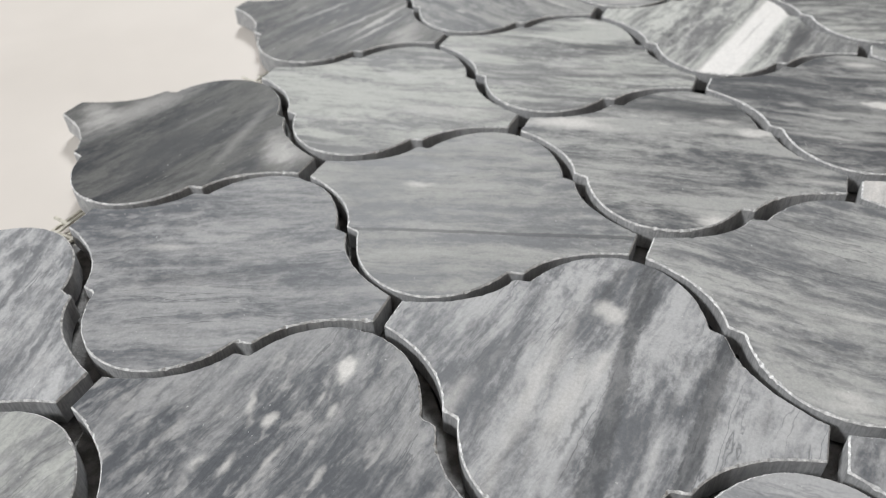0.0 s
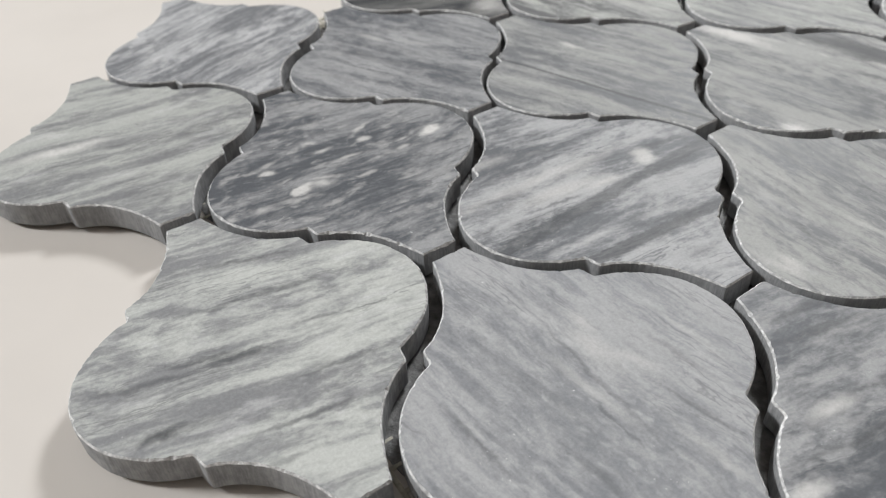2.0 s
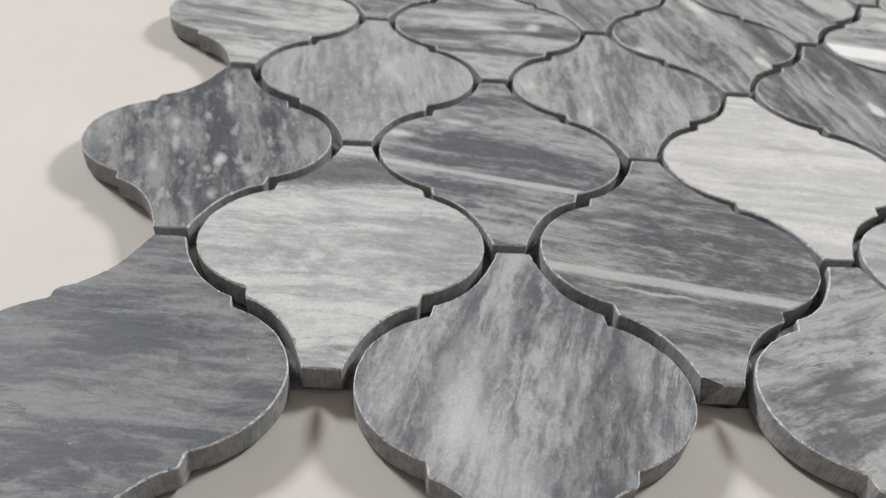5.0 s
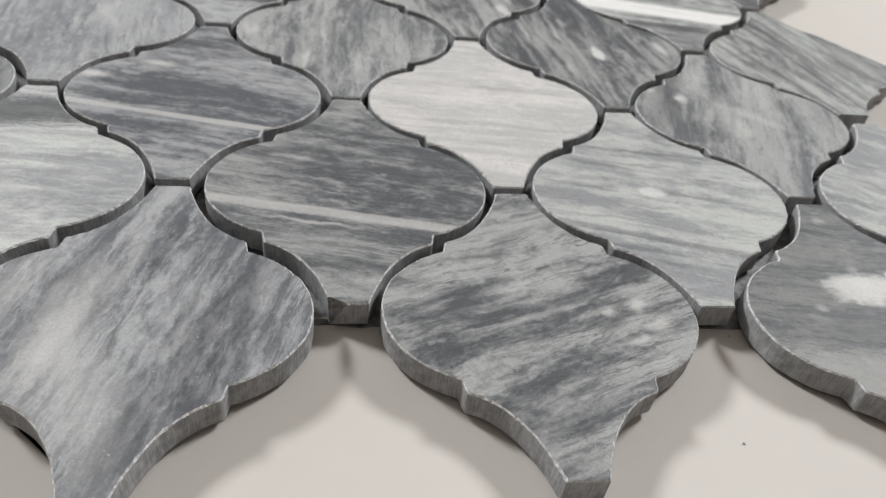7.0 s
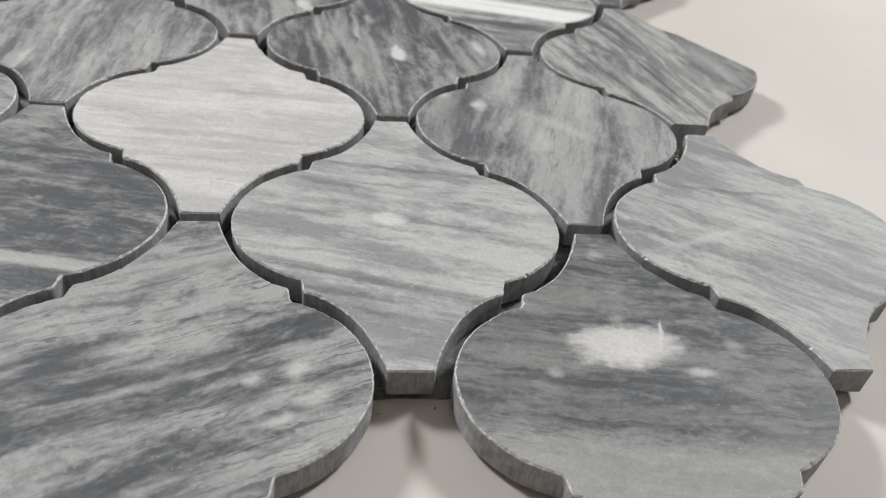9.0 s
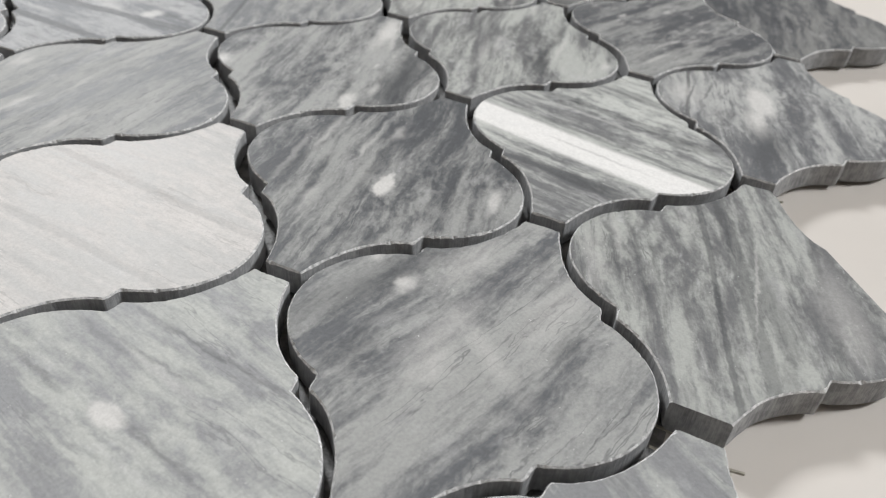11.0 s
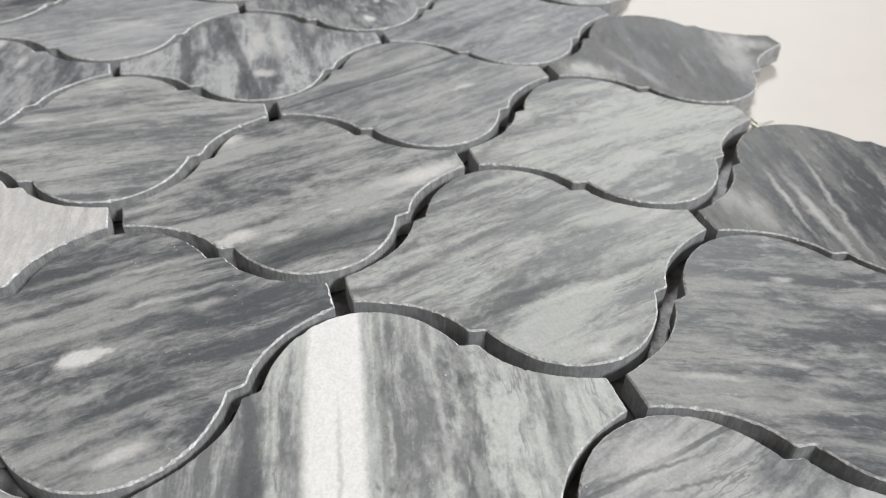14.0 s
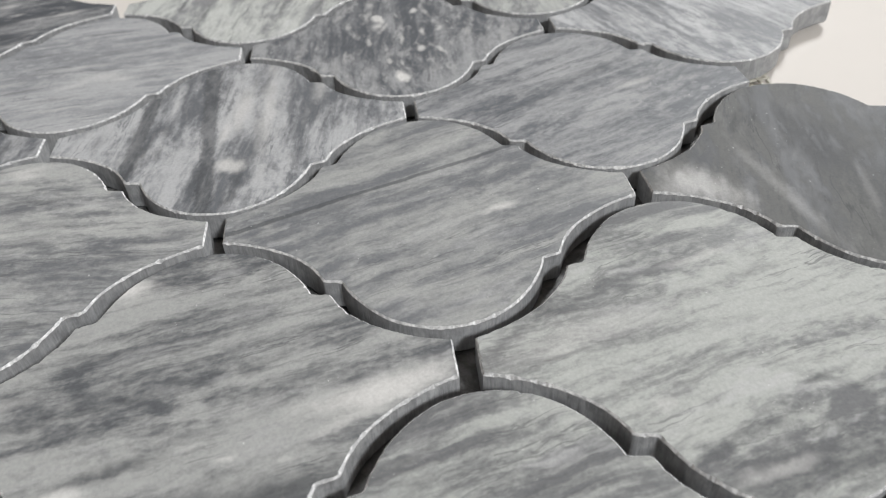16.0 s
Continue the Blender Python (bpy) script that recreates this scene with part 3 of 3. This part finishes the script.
tile(1, 3, (0.57, 0.63, 0.58), -82, 0.187, 0.38, 0.2, "dark grey marble tile with one white spot",
     spots=[(2.9, -4.9, 3, 1.6, 1), (2.6, -2.6, 2, 0.7, 0.9), (23.1, 0.5, 3.5, 1.1, 0.5), (-7.4, -15.0, 4, 1, 0.4), (-4.0, 14.0, 3, 1, 0.45), (-16.2, 5.1, 9, 0.7, 0.45), (23.2, 0.3, 3, 1, 0.5), (-10.8, -4.9, 6, 0.8, -0.4), (-2.3, 0.7, 12, 1, -0.35), (-17.9, -4.3, 9, 0.7, 0.3), (15.1, -0.4, 9, 0.8, -0.3),
            (-6.9, 5.4, 5.9, 0.39, 0.4, -86), (-15.8, -3.6, 9.6, 0.78, -0.4, 82)])
tile(1, 5, (0.35, 1.28, 0.12), -76, 0.259, 0.32, 0.2,
     spots=[(11.5, -7.7, 9, 2.2, -0.5), (25.6, 0.3, 3, 1.2, 0.6), (11.3, -7.1, 9, 1.8, -0.4), (-2.5, 10.0, 4, 1, -0.4), (8.1, 16.0, 9, 2, -0.4), (3.6, 6.6, 12, 1.5, -0.3), (-15.6, -10.7, 4, 1, -0.25), (-3.2, -2.0, 6, 1, 0.35), (-3.5, 26.3, 5, 1.5, 0.3), (-13.0, 5.4, 5, 0.7, -0.3), (-4.3, -8.7, 6, 1.2, 0.3),
            (-3.7, 11.4, 4.7, 1.30, -0.35, -83), (-8.9, 24.8, 8.3, 1.6, 0.22, 36), (9.2, -1.1, 10.9, 2.27, -0.4, -86), (12.2, 5.2, 10.7, 0.78, 0.4, -85), (22.9, -3.9, 2.3, 1.30, 0.2, 84)])
tile(1, 7, (1.94, 0.63, -0.18), -10, 0.1, 0.36, 0.3,
     spots=[(3.1, -12.1, 14, 1.0, 0.55), (0.5, -23.2, 8, 3, 0.35), (-6.6, -26.0, 8, 3, 0.4), (-16.9, -13.5, 9, 0.8, -0.4), (-18.9, -7.1, 10, 0.8, -0.35),
            (-2.3, -14.8, 9.2, 0.52, 0.5, -13), (1.7, -6.6, 18.0, 0.65, 0.45, -18), (4.3, 6.6, 12.0, 0.65, 0.35, -20)])
tile(2, 0, (0.19, 0.17, 0.14), -6, 0.145, 0.3, 0.35, "two-tone dark and pale grey marble tile with white patch",
     spots=[(-1.4, 5.7, 6.0, 2.8, 0.55), (-1.7, 5.8, 3.6, 1.7, 0.75), (8.8, 1.7, 2.2, 1, 0.7), (-2.2, 9.8, 2, 1, 0.5),
            (-2.3, 6.6, 7.4, 3.40, 0.86, 4), (-0.9, 28.1, 1.5, 0.98, 0.4, 2), (-13.6, 1.5, 1.2, 0.98, 0.35, -5), (-1.6, 12.6, 1.4, 0.98, 0.35, 1), (16.1, 7.2, 1.4, 0.98, 0.35, -5),
            (4.7, 9.2, 2.4, 0.23, 0.85, 70)],
     bands=[(-4.8, -16.8, -5, 6.5, 0.42)])
tile(2, 2, (0.03, 0.26, 0.32), 74, 0.224, 0.3, 0.35,
     spots=[(-14.5, 8.8, 1.6, 1.6, 0.6), (-2.9, -6.1, 6, 3, 0.45), (-17.5, 7.5, 12, 3, -0.35), (-13.7, 7.3, 2.5, 1.2, 0.6), (-21.3, 11.6, 1.2, 1, 0.6), (-7.0, 18.4, 8, 3, 0.4), (-4.9, 1.6, 9, 2, 0.4), (7.2, 9.9, 8, 1.5, -0.3), (-15.1, -3.8, 10, 1, -0.35),
            (9.2, 14.2, 12.6, 3.90, 0.35, 78), (-14.1, -8.9, 5.7, 2.60, -0.35, 66), (-15.1, 8.1, 1.3, 1.04, 0.7, 52), (13.3, 6.4, 3.9, 1.30, -0.35, 76), (3.0, 0.1, 8.8, 1.95, 0.35, -37)],
     bands=[(-18.0, 9.7, 66, 5, -0.35)])
tile(2, 4, (0.52, 0.83, 0.13), -11, 0.308, 0.33, 0.15, "streaked marble tile with a broad white band",
     spots=[(5.4, -1.5, 0.9, 0.8, -0.6), (4.7, -3.0, 0.8, 0.4, -0.6), (-9.0, 12.6, 1.6, 0.9, -0.4), (2.2, -19.7, 8, 2, -0.4), (14.2, 6.4, 8, 1.5, -0.4), (3.9, 8.7, 10, 0.6, -0.4), (-4.6, 8.5, 12, 0.5, 0.4), (-13.0, 11.6, 9, 0.7, -0.35), (15.6, -1.1, 12, 0.4, -0.35), (-0.1, -7.1, 10, 0.35, -0.25),
            (3.3, 23.2, 10.0, 1.95, -0.45, -15), (-9.0, 13.4, 2.5, 0.98, -0.35, -73)],
     bands=[(-13.8, -4.9, -11, 4.1, 1), (0.4, -18.8, -9, 1.6, -0.4), (4.8, 10.6, -13, 1.5, -0.35), (-7.2, 0.6, -11, 0.7, -0.35)])
tile(2, 6, (1.31, 1.45, 0.15), 66, 0.176, 0.35, 0.7, "dark grey marble tile with pale flecks",
     spots=[(-3.7, 13.4, 1.8, 0.8, 0.6), (-14.4, 2.6, 1.6, 0.9, 0.6), (1.6, -11.1, 6, 0.7, 0.4), (1.1, -22.7, 5, 0.8, 0.5), (7.3, 11.0, 4, 0.6, 0.4), (7.5, -5.2, 3, 0.7, 0.4)])
tile(3, 1, (0.18, 1.06, 0.02), -31, 0.35, 0.18, 0.15,
     spots=[(-2.9, 4.6, 10, 1.6, 0.4),
            (-10.7, -2.1, 10.9, 0.98, 0.4, 20), (-0.5, 12.5, 11.6, 0.65, -0.4, -6)],
     bands=[(-4.8, -9.2, -26, 1.4, -0.3)])
cropped_tile = tile(3, 3, (0.24, -0.22, -0.02), -69, 0.258, 0.3, 0.1, "grey-green marble tile with dark parallel lines",
     spots=[(-21.3, 0.6, 10, 0.8, -0.45), (-15.9, -1.8, 12, 0.7, -0.4), (-25.1, 1.7, 8, 0.6, -0.35), (-14.7, 2.2, 9, 0.6, -0.4), (-23.1, -5.4, 9, 2, 0.3), (-21.9, 4.6, 6, 0.8, 0.3),
            (5.8, -1.3, 16.5, 2.27, -0.45, -71), (17.4, 0.8, 11.2, 3.25, 0.35, -68), (3.4, 0.8, 14.5, 0.33, 0.4, -83), (-2.9, -3.0, 4.7, 0.52, -0.4, -70)],
     bands=[(4.3, -7.5, -71, 1.5, -0.45), (-4.2, 2.2, -73, 0.6, -0.5), (13.3, 7.4, -77, 0.8, -0.3)])
tile(3, 5, (0.26, 0.43, 0.12), -73, 0.250, 0.35, 0.2, "veined grey marble tile with white blotch",
     spots=[(-4.0, 2.7, 6, 2.6, 0.85), (-2.8, -10.5, 5, 2, 0.5), (-21.4, -1.9, 5, 4, 0.45), (-3.8, -6.7, 4, 2.5, 0.8), (1.7, -17.7, 8, 3, -0.5), (-0.5, -25.9, 8, 1.5, -0.4),
            (-20.2, -0.8, 7.6, 0.33, -0.6, -89), (-16.4, 2.9, 7.6, 0.33, -0.55, 86)],
     bands=[(-21.1, 1.0, -79, 0.45, -0.65)])
tile(3, 7, (0.00, 0.00, 0.00), -78, 0.135, 0.3, 0.3)
chip(chipped_tile, (-0.0032, -0.034, TOP), (0.0024, 0.0013, -0.0040))
chip(cropped_tile, (0.0032, 0.034, TOP), (-0.0012, -0.0016, -0.009))
shorten(cropped_tile, 0.0030)

# ---- crumbs of stone and dust on the table ----


def crumb(x, y, size, seed):
    bm = bmesh.new()
    bmesh.ops.create_icosphere(bm, subdivisions=1, radius=size)
    for v in bm.verts:
        v.co *= 1 + 0.5 * noise.noise(v.co / size * 1.3 + Vector((seed, 0, 0)))
        v.co.z *= 0.6
    low = min(v.co.z for v in bm.verts)
    me = bpy.data.meshes.new("crumb")
    bm.to_mesh(me)
    bm.free()
    me.materials.append(M_BROKEN)
    ob = new("crumb", me)
    ob.location = (x, y, -low)
    return tagged(ob, "tiny dark stone crumb on the white tabletop", "crumb", "crumbs on the table")


crumb(0.0317, -0.0235, 0.0002, 0)
crumb(0.0387, 0.0003, 0.0002, 1)
crumb(0.0305, -0.0007, 0.00015, 2)
